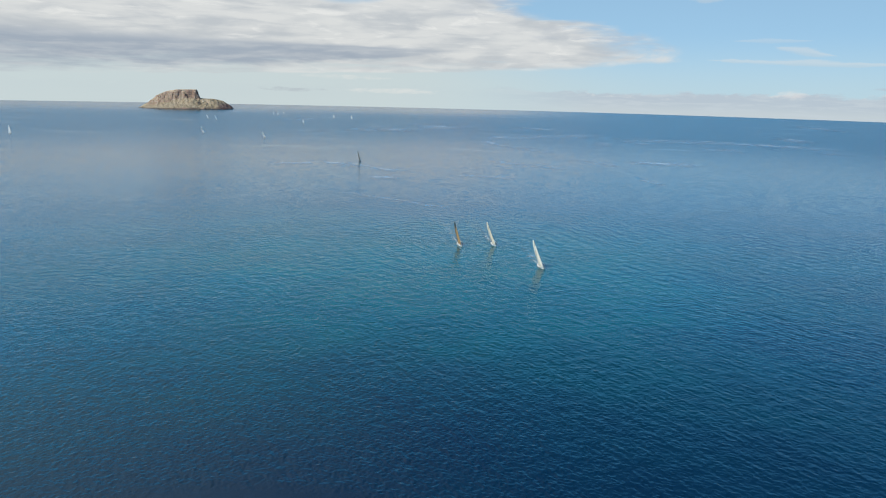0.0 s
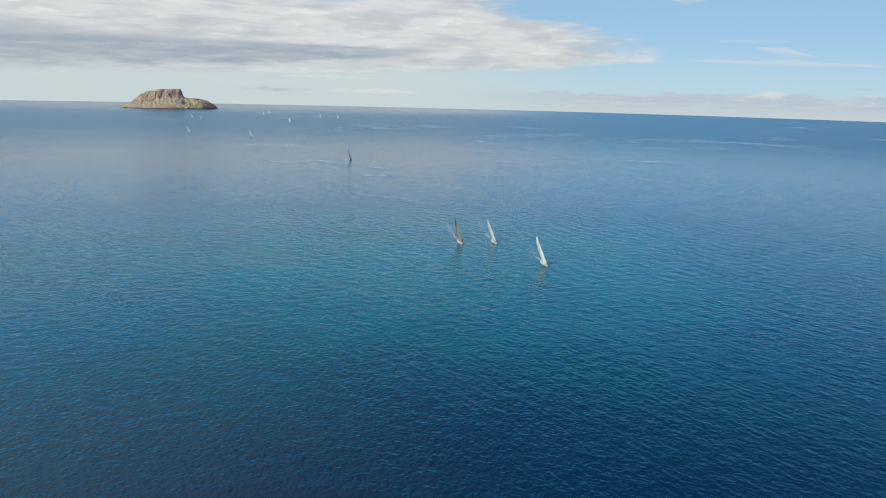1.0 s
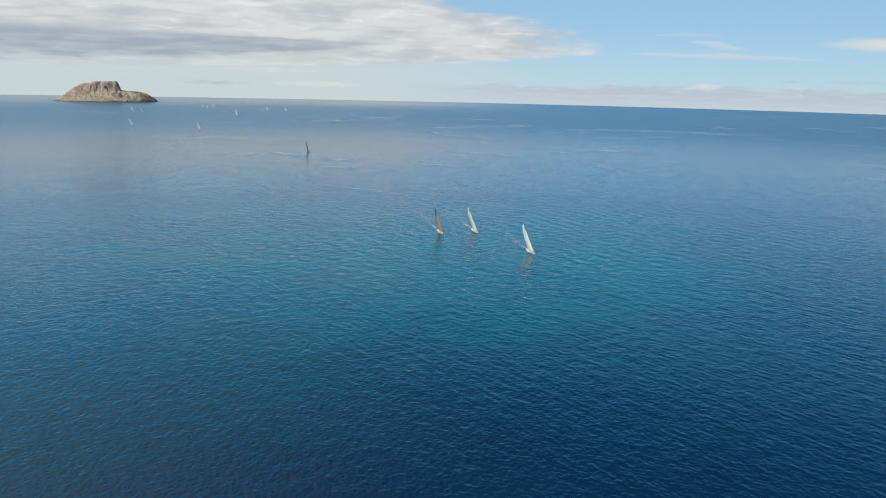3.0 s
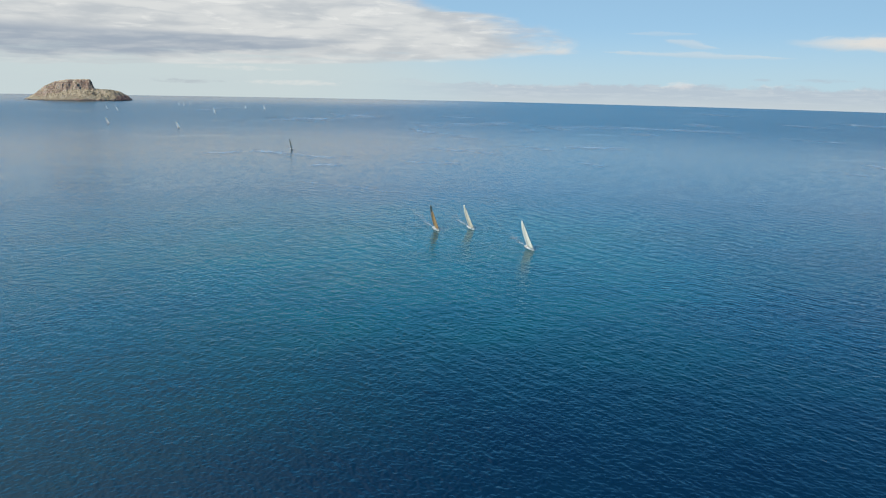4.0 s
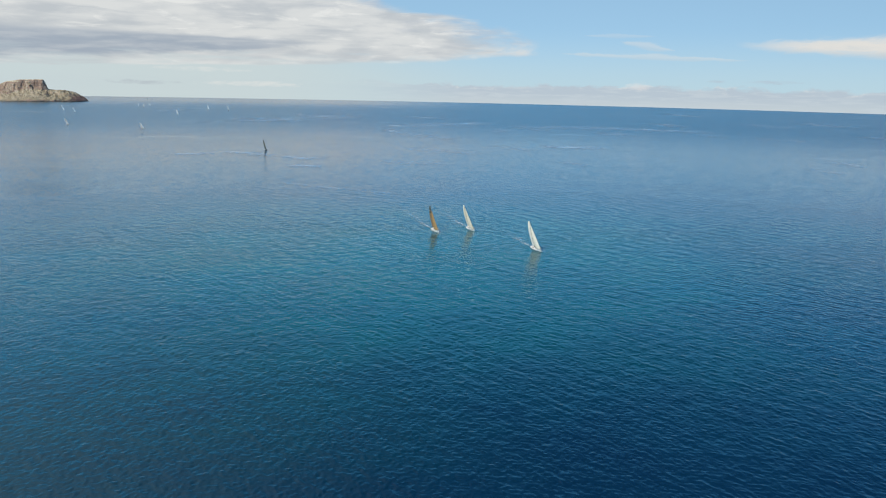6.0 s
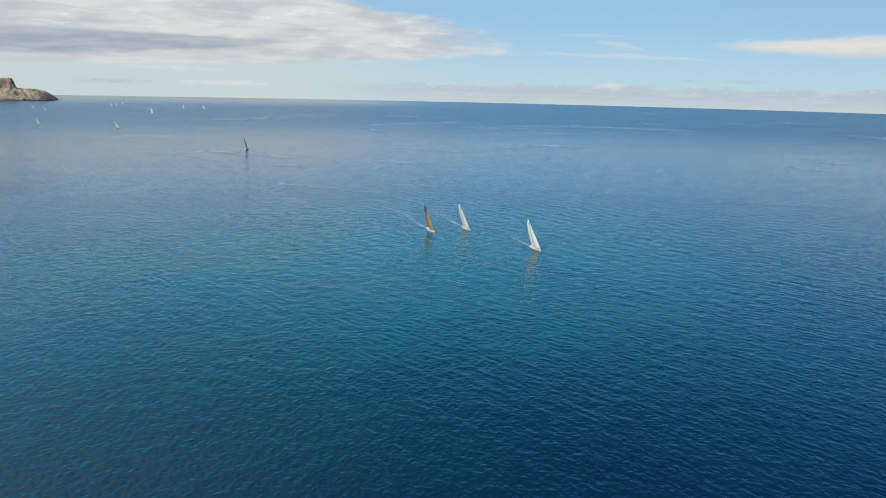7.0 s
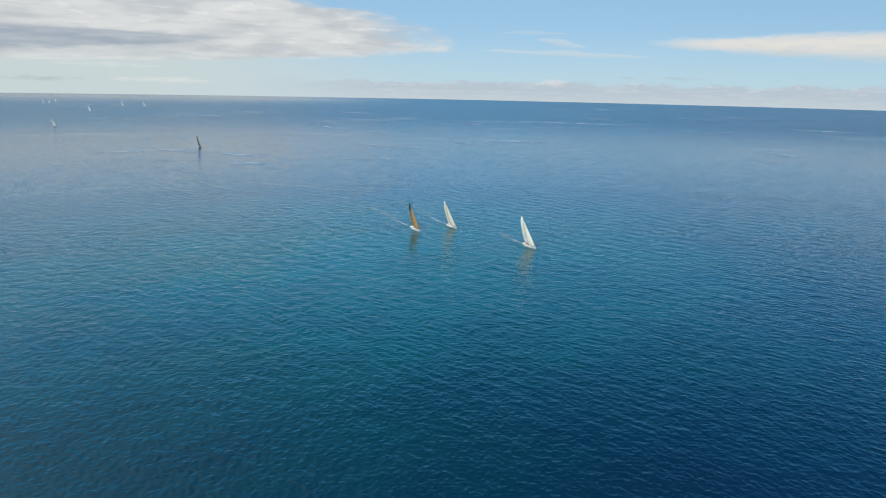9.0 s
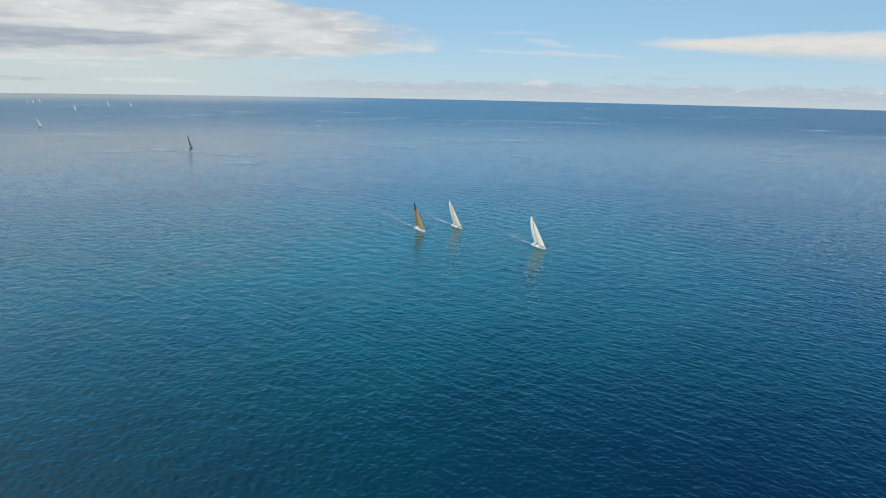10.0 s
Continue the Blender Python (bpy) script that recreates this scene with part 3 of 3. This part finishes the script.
# ---- yachts ----
def yacht(label, main_cloth, jib_cloth, hull_mat=WHITE, band_mat=STRIPE, spar=ALLOY, length=12.2, mast=18.5, swing=12.0, hoist=0.93, group="", head_cloth=None):
    """A racing sloop, bow along +x, waterline at z = 0, sails eased to starboard (-y)."""
    boat = tagged(new("sailing_yacht"), label, "sailboat", group)
    half = length / 2
    beam = length * 0.172

    def breadth(s):  # half the beam, s from the stern to the bow
        return beam * (0.80 + 0.20 * math.sin(min(s / 0.42, 1.0) * math.pi / 2)) * (1 - max(0.0, (s - 0.42) / 0.58) ** 2.1) + 0.03

    def sheer(s):
        return 1.14 + 0.38 * s * s

    def at(s):
        return -half + length * s + 0.25 * s

    stations = [i / 22 for i in range(23)]
    rows = []
    for s in stations:
        b, top, deep = breadth(s), sheer(s), -0.55 * math.sin(math.pi * min(0.97, 0.16 + 0.84 * s)) - 0.02
        rake = 0.5 * max(0.0, (s - 0.9) / 0.1) if s > 0.9 else 0.0
        row = []
        for j in range(-8, 9):
            q = abs(j) / 8
            z = deep + (top - deep) * q**2.4
            y = b * math.sin(q * math.pi / 2) ** 0.8 * (0.96 + 0.04 * q)
            row.append((at(s) - rake * (1 - q) * 0.6, math.copysign(y, j) if j else 0.0, z))
        rows.append(row)
    bm = sheet(rows)
    bm.verts.ensure_lookup_table()
    ends = [v for v in bm.verts if abs(v.co.x - at(0)) < 1e-3]
    ends.sort(key=lambda v: v.co.y)
    bm.faces.new(ends)  # transom
    part("hull", bm, hull_mat, boat)
    # a band under the rail on both sides
    for sign in (-1, 1):
        rows = []
        for z in (0.80, 0.90):
            rows.append([(at(s), sign * (breadth(s) * (0.985 + 0.02 * z) + 0.012), sheer(s) * z + 0.02) for s in stations[1:-1]])
        part("hull_stripe", sheet(rows, 0.006), band_mat, boat)
    # deck with a sunken cockpit aft
    rows = []
    for s in stations:
        b, top = breadth(s) * 0.985, sheer(s) + 0.012
        sunk = 0.42 if 0.06 < s < 0.36 else 0.0
        ys = (-b, -b * 0.62, -b * 0.56, 0.0, b * 0.56, b * 0.62, b)
        zs = (top, top + 0.04, top + 0.05 - sunk, top + 0.07 - sunk, top + 0.05 - sunk, top + 0.04, top)
        rows.append([(at(s), y, z) for y, z in zip(ys, zs)])
    part("deck", sheet(rows), DECK, boat)
    part("cockpit_sole", sheet([[(at(s), y * breadth(s) * 0.5, sheer(s) - 0.345) for y in (-1, 0, 1)] for s in (0.10, 0.18, 0.26, 0.33)], 0.01), TEAK, boat, "weathered teak sole")
    # low cabin
    rows = []
    for i in range(11):
        s = 0.37 + 0.35 * i / 10
        w, h = breadth(s) * 0.58, 0.50 * (1 - 0.55 * (i / 10) ** 2) if 0 < i < 10 else 0.02
        z = sheer(s) + 0.03
        rows.append([(at(s), y * w, z + h * k) for y, k in ((-1, 0.0), (-0.93, 0.75), (-0.7, 0.97), (0, 1.08), (0.7, 0.97), (0.93, 0.75), (1, 0.0))])
    cabin = part("cabin", sheet(rows), WHITE, boat)
    for sign in (-1, 1):
        rows = [[(at(s), sign * (breadth(s) * 0.58 * (0.985 - 0.04 * k) + 0.012), sheer(s) + 0.03 + 0.45 * k) for s in (0.43, 0.48, 0.53, 0.58)] for k in (0.3, 0.66)]
        part("cabin_window", sheet(rows, 0.008), GLASS, cabin)
    hatch = [[(at(0.74) + dx * 0.3, dy * 0.3, sheer(0.74) + 0.10 - 0.02 * (abs(dx) + abs(dy))) for dy in (-1, 0, 1)] for dx in (-1, 0, 1)]
    part("hatch", sheet(hatch, 0.05), GLASS, boat)
    # rig
    foot = Vector((at(0.565), 0, sheer(0.565) + 0.35))
    head = Vector((at(0.545), 0, mast))
    part("mast", tube([foot.lerp(head, t) for t in (0, 0.4, 0.75, 1)], [0.12, 0.115, 0.10, 0.06], 10), spar, boat)
    a = radians(swing)
    goose = foot + Vector((-0.15, 0, 0.75))
    boom_end = goose + Vector((-math.cos(a), -math.sin(a), 0.03)) * (length * 0.385)
    part("boom", tube([goose, goose.lerp(boom_end, 0.5), boom_end], [0.09, 0.10, 0.07]), spar, boat)
    part("kicker", tube([foot + Vector((-0.1, 0, -0.1)), goose.lerp(boom_end, 0.3)], 0.035, 6), spar, boat)
    lee = Vector((math.sin(a), -math.cos(a), 0))
    # mainsail: luff on the mast, belly and twist to leeward
    rows = []
    for i in range(25):
        t = i / 24
        luff = (goose + Vector((0, 0, 0.08))).lerp(head - Vector((0, 0, 0.15)), t)
        chord = (length * 0.335) * ((1 - t) ** 0.64) * (1 + 0.24 * t) + 0.32 * t
        twist = a + radians(19) * t
        along, out = Vector((-math.cos(twist), -math.sin(twist), 0)), Vector((math.sin(twist), -math.cos(twist), 0))
        rows.append([luff + along * chord * (j / 10) + out * chord * 0.11 * math.sin(math.pi * (j / 10) ** 0.8) + Vector((0, 0, 0.03)) for j in range(11)])
    cut = 16 if head_cloth else 24
    mainsail = part("mainsail", sheet(rows[: cut + 1], 0.02), main_cloth, boat)
    if head_cloth:
        part("head_panel", sheet(rows[cut:], 0.02), head_cloth, mainsail, "black head panel of the mainsail")
    for t in (0.22, 0.42, 0.62, 0.82):
        i = int(t * 24)
        line = [p + (rows[i][-1] - rows[i][0]).cross(Vector((0, 0, 1))).normalized() * -0.03 for p in rows[i][3:]]
        part("batten", tube(line, 0.03, 5), CREAM, mainsail)
    # genoa: luff on the forestay, clew beside the mast
    tack, hounds = Vector((at(0.985), 0, sheer(1) + 0.15)), foot.lerp(head, hoist) + Vector((0.12, 0, 0))
    clew = Vector((at(0.60), -breadth(0.53) * 0.60, 1.9))
    rows = []
    for i in range(25):
        t = i / 24
        luff, leech = tack.lerp(hounds, t), clew.lerp(hounds, t)
        leech += Vector((-0.1, -0.40, 0)) * math.sin(math.pi * t)
        chord = (leech - luff).length
        rows.append([luff.lerp(leech, j / 10) + Vector((0.1, -1, 0)) * chord * 0.11 * math.sin(math.pi * (j / 10) ** 0.75) for j in range(11)])
    genoa = part("genoa", sheet(rows, 0.02), jib_cloth, boat)
    part("luff_tape", tube([row[0] + Vector((0.05, 0, 0)) for row in rows[::4]], 0.07, 6), TAPE_SHADE, genoa, "dark luff tape")
    # leech tape made thick and dark to paint the slot's shade
    part("leech_shade_tape", tube([row[-1] for row in rows[::4]], 0.12, 6), TAPE_SHADE, genoa, "dark leech tape, widened as shade in the slot")
    # standing rigging
    part("forestay", tube([tack - Vector((0, 0, 0.15)), hounds], 0.02, 5), STEEL, boat)
    part("backstay", tube([Vector((at(0.01), 0, sheer(0) + 0.05)), head], 0.016, 5), STEEL, boat)
    for sign in (-1, 1):
        chain = Vector((at(0.55), sign * breadth(0.55) * 0.93, sheer(0.55)))
        tips = []
        for t, w in ((0.36, 1.15), (0.66, 0.85)):
            root = foot.lerp(head, t)
            tip = root + Vector((-0.18, sign * w, 0.05))
            part("spreader", tube([root, tip], [0.05, 0.03], 6), spar, boat)
            tips.append(tip)
        part("shroud", tube([chain, *tips, foot.lerp(head, hoist)], 0.016, 5), STEEL, boat)
    # rails, wheel
    rail = [Vector((at(s), y * breadth(s) * 0.95, sheer(s) + 0.62)) for s, y in ((0.87, -1), (0.94, -1), (0.99, -0.9), (1.01, 0), (0.99, 0.9), (0.94, 1), (0.87, 1))]
    pulpit = part("pulpit", tube(rail, 0.022, 6), STEEL, boat)
    for s, y in ((0.88, -1), (0.88, 1), (0.97, -1), (0.97, 1)):
        q = Vector((at(s), y * breadth(s) * 0.95, sheer(s)))
        part("stanchion", tube([q, q + Vector((0, 0, 0.62))], 0.02, 6), STEEL, pulpit)
    rail = [Vector((at(s), y * breadth(s) * 0.95, sheer(s) + 0.62)) for s, y in ((0.10, -1), (0.02, -1), (0.0, -0.6), (0.0, 0.6), (0.02, 1), (0.10, 1))]
    pushpit = part("pushpit", tube(rail, 0.022, 6), STEEL, boat)
    for s, y in ((0.09, -1), (0.09, 1), (0.015, -0.75), (0.015, 0.75)):
        q = Vector((at(s), y * breadth(s) * 0.95, sheer(s)))
        part("stanchion", tube([q, q + Vector((0, 0, 0.62))], 0.02, 6), STEEL, pushpit)
    ring = [Vector((at(0.15), math.cos(w) * 0.55, sheer(0.15) + 0.35 + math.sin(w) * 0.55)) for w in (2 * math.pi * i / 16 for i in range(17))]
    wheel = part("steering_wheel", tube(ring, 0.025, 6), CARBON, boat)
    part("pedestal", tube([(at(0.165), 0, sheer(0.15) - 0.4), (at(0.165), 0, sheer(0.15) + 0.4)], [0.12, 0.07], 8), WHITE, wheel)
    for sign in (-1, 1):
        q = Vector((at(0.30), sign * breadth(0.3) * 0.72, sheer(0.3) + 0.05))
        part("winch", tube([q, q + Vector((0, 0, 0.10)), q + Vector((0, 0, 0.22))], [0.13, 0.09, 0.11], 10), STEEL, boat)
    return boat


def afloat(x, y, heading, heel, size=1.0, sink=0.0):
    """The pose of a yacht whose bow points along heading (degrees from +x) and that leans to starboard."""
    return pose(x, y, sink, 0, 0, heading) @ pose(0, 0, 0, heel, 0, 0) @ Matrix.Scale(size, 4)


RACE = "racing yachts"
lead = yacht("white racing yacht with pale sails, heeled on the blue water", PALE, IVORY, group=RACE)
lead.matrix_world = afloat(56.9, 404.4, -84, 20)
second = yacht("white racing yacht with cream sails, heeled on the sea", CREAM, BUFF, length=11.6, mast=17.7, band_mat=BLACK, group=RACE)
second.matrix_world = afloat(31.1, 463.8, -82, 20)
third = yacht("white yacht with amber sails and a black mainsail head", BROWN, AMBER, hoist=0.80, head_cloth=SMOKE, length=11.6, mast=17.6, spar=CARBON, group=RACE)
third.matrix_world = afloat(7.0, 460.8, -81, 15)
dark = yacht("black yacht with dark green-grey sails far out at sea", SMOKE, MOSS, hull_mat=BLACK, band_mat=WHITE, spar=CARBON, length=11.4, mast=15.4, group=RACE)
dark.matrix_world = afloat(-141.3, 1028.0, -78, 12)

FAR = [
    (-588, 1596, -40, 24, 1.0), (-413, 1485, -42, 24, 0.95), (-480, 2182, -65, 12, 1.0), (-459, 2624, -70, 12, 1.0),
    (-386, 2590, -64, 14, 1.0), (-929, 1414, -30, 4, 1.1), (-856, 2373, -60, 20, 1.0), (-788, 2263, -65, 20, 1.0),
    (-750, 2850, -70, 12, 0.8), (-722, 2810, -60, 12, 0.75), (-728, 2930, -66, 10, 0.75),
]
far_label = "distant white yacht under full white sails"
model = None
for x, y, heading, heel, size in FAR:
    place = afloat(x, y, heading, heel, size * 0.82)
    if model is None:
        ob = model = yacht(far_label, PLAIN, PLAIN, group="distant fleet")
        model.matrix_world = place
        continue
    ob = copy_thing(model, afloat(x, y, heading, heel))
    ob.scale = (size * 0.82,) * 3
far_boats = [(x, y, heading) for x, y, heading, _, _ in FAR[:5]]
for x, y in ((-985, 4010), (-966, 4030)):
    ob = copy_thing(dark, afloat(x, y, -70, 6))
    ob.scale = (0.55, 0.55, 0.55)
    tagged(ob, "dark yacht low on the horizon", group="distant fleet")


# ---- island ----
ISLAND = Matrix.Translation((-1301, 3486, 0)) @ pose(0, 0, 0, 0, 0, 20.5) @ Matrix.Scale(1.075, 4)


def build_island():
    """A flat-topped volcanic islet: a high block with a scarp at one end, a lower bench in front and beyond it."""
    ridge = [(-262, 0), (-216, 26), (-186, 53), (-141, 75), (-91, 84), (2, 87), (8, 73), (14, 50), (41, 44), (74, 43), (110, 36), (136, 22), (156, 0)]
    bench = [(-262, 0), (-200, 14), (-140, 26), (-95, 38), (-50, 44), (0, 44), (41, 44), (74, 43), (110, 36), (136, 22), (156, 0)]

    def lookup(table, u):
        xs, ys = zip(*table)
        return float(np.interp(u, xs, ys))

    us, ws = np.linspace(-275, 165, 281), np.linspace(-230, 190, 181)
    verts = np.zeros((len(us), len(ws), 3))
    for i, u in enumerate(us):
        low = lookup(bench, u)
        wide = 60 + 150 * math.sqrt(max(0.0, 1 - ((u + 55) / 215) ** 2))
        for j, w in enumerate(ws):
            p = Vector((u, w, 0))
            skew = 0.3 * max(0.0, w + 75) * min(1.0, max(0.0, (u + 70) / 60))  # the end scarp runs back askew
            jag = noise.fractal(p * 0.016, 0.9, 2.1, 6) * 9
            crag = noise.fractal(p * 0.055, 0.8, 2.2, 4)
            high = lookup(ridge, u + skew + crag * 2)
            gully = abs(noise.noise(Vector((u * 0.05, w * 0.010, 3.0)))) * 8
            ww = w + jag * 1.6
            front = (ww + wide) / (wide * 0.62)  # rises from the shore to the bench
            slope = min(1.0, max(-0.4, front))
            h = low * (slope if slope < 0 else slope**0.66)
            face = (ww - jag * 0.9 + crag * 4 + wide * 0.36) / (24 + 0.16 * abs(u))  # then the scarp
            face = min(1.0, max(0.0, face))
            rise = max(0.0, high - low)
            cliff = rise * face * face * (3 - 2 * face)
            h += cliff
            h += 2.4 * math.sin(h * 0.62 + jag * 0.25) * min(1.0, rise / 25) * 4 * face * (1 - face)  # ledges of harder beds
            back = min(1.0, max(-0.4, (wide * 0.9 - ww) / (wide * 0.6)))
            h = min(h, max(high, low) * back) if back < 1 else h
            h += (jag * 0.42 - gully + crag * 3.0) * (1 - 0.72 * face) * min(1.0, h / 25) if h > 0 else 0.0
            edge = min(u + 268, 160 - u) / 14
            h = min(h, edge * 9 + 3)
            if h < 1.0:
                h = h - 4.0
            verts[i, j] = (u, w, h)
    me = grid_mesh("rocky_island", verts.reshape(-1, 3), len(us), len(ws))
    me.materials.append(ROCK)
    ob = new("rocky_island", me)
    ob.matrix_world = ISLAND
    return tagged(ob, "tan flat-topped rocky island with a steep scarp", "island")


build_island()


def shore_rocks():
    """Broken lava blocks along the island's foot, thickest at its seaward tip."""
    pick = random.Random(11)
    bm = bmesh.new()
    for i in range(90):
        tip = i < 40
        u = pick.uniform(85, 138) if tip else pick.uniform(-255, 110)
        w = -(60 + 150 * math.sqrt(max(0.0, 1 - ((u + 55) / 215) ** 2))) + pick.uniform(-8, 26 if tip else 10)
        size = pick.uniform(2.5, 6) if tip else pick.uniform(1.5, 3.5)
        m = Matrix.Translation((u, w, size * 0.2)) @ Euler((pick.uniform(0, 3), pick.uniform(0, 3), pick.uniform(0, 3))).to_matrix().to_4x4()
        made = bmesh.ops.create_icosphere(bm, subdivisions=1, radius=size, matrix=m)
        for v in made["verts"]:
            v.co += Vector((pick.uniform(-1, 1), pick.uniform(-1, 1), pick.uniform(-1, 1))) * size * 0.28
    me = bpy.data.meshes.new("shore_rocks")
    bm.to_mesh(me)
    bm.free()
    me.materials.append(ROCK)
    ob = new("shore_rocks", me)
    ob.matrix_world = ISLAND
    return tagged(ob, "broken dark lava rocks along the island's waterline", "rocks", kind="stuff")


shore_rocks()

# ---- wakes and calm lanes ----
for ob, reach in ((lead, 45), (second, 75), (third, 95), (dark, 130)):
    m = ob.matrix_world
    ahead = Vector((m.col[0][0], m.col[0][1], 0)).normalized()
    side = Vector((-ahead.y, ahead.x, 0))  # to port
    at = m.translation
    base = Vector((at.x, at.y, 0))

    def q(back, port):
        v = base - ahead * back + side * port
        return (v.x, v.y)

    ribbon("wake", [q(4.5, -0.6), q(10, -0.7), q(18, -1.2), q(30, -1.0)], (1.8, 3.4), FOAM, "white foam trail astern of a sailing yacht", 0.06, 0.6)
    ribbon("old_wake", [q(10, -0.8), q(30, -1.2), q(reach * 0.6, 0.6), q(reach * 1.3, -4)], (3.0, 13.0), FROTH, "thin fading froth far astern of a yacht", 0.10, 1.2)
    ribbon("bow_wave", [q(-6.4, 0.2), q(-4, 1.5), q(0, 2.7), q(5, 3.8)], (1.5, 1.6), FOAM, "white bow wave curling off a yacht's hull", 0.06, 0.4)
    ribbon("bow_wave", [q(-6.2, -0.1), q(-4, -1.3), q(0, -2.9), q(6, -5.0), q(20, -9.5)], (1.4, 2.4), FOAM, "white bow wave curling off a yacht's hull", 0.06, 0.4)

for x, y, heading in far_boats:
    ahead = Vector((math.cos(radians(heading)), math.sin(radians(heading)), 0))
    side = Vector((-ahead.y, ahead.x, 0))
    base = Vector((x, y, 0))
    line = [base + ahead * 5 - side * 1.5, base - side * 2.5, base - ahead * 12 - side * 3, base - ahead * 40 - side * 2]
    ribbon("wake", [(v.x, v.y) for v in line], (2.2, 5.0), FOAM, "white foam along a distant yacht's hull", 0.15, 1.0)

# slicks with painted sheen: points along each, and its width
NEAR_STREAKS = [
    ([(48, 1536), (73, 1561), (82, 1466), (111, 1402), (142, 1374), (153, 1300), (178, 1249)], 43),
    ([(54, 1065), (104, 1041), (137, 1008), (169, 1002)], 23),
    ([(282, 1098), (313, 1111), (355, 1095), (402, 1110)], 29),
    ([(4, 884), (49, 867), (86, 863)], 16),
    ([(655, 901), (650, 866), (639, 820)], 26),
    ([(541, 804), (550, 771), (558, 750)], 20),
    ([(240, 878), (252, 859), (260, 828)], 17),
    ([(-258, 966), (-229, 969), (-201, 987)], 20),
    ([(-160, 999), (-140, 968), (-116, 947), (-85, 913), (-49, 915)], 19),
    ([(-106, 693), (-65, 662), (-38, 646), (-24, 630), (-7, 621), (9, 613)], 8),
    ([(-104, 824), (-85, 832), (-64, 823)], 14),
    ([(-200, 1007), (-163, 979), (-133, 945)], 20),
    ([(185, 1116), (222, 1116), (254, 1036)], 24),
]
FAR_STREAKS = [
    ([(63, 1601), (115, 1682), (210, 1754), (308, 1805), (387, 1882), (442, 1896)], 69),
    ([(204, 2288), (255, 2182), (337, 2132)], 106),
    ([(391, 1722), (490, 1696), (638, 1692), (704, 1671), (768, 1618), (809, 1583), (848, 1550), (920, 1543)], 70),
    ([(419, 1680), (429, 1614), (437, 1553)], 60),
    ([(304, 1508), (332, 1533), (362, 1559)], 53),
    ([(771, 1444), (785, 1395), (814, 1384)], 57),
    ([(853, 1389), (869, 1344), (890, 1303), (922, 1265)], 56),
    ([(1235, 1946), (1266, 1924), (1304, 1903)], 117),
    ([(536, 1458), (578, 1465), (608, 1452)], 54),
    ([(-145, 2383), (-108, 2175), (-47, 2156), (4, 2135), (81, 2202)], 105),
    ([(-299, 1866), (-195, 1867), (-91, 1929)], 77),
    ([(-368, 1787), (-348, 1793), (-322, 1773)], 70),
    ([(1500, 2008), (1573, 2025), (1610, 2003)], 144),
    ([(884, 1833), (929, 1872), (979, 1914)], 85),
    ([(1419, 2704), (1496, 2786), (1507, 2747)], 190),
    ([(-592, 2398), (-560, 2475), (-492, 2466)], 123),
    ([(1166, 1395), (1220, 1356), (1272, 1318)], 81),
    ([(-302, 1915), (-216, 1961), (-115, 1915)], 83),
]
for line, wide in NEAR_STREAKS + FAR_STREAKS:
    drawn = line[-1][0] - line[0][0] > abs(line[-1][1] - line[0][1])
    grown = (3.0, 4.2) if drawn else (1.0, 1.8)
    ribbon("slick", line, (wide * grown[0], wide * grown[1]), SLICK, "pale blue-white sheen painted on a calm slick of the sea", 0.05, 10, drawn)
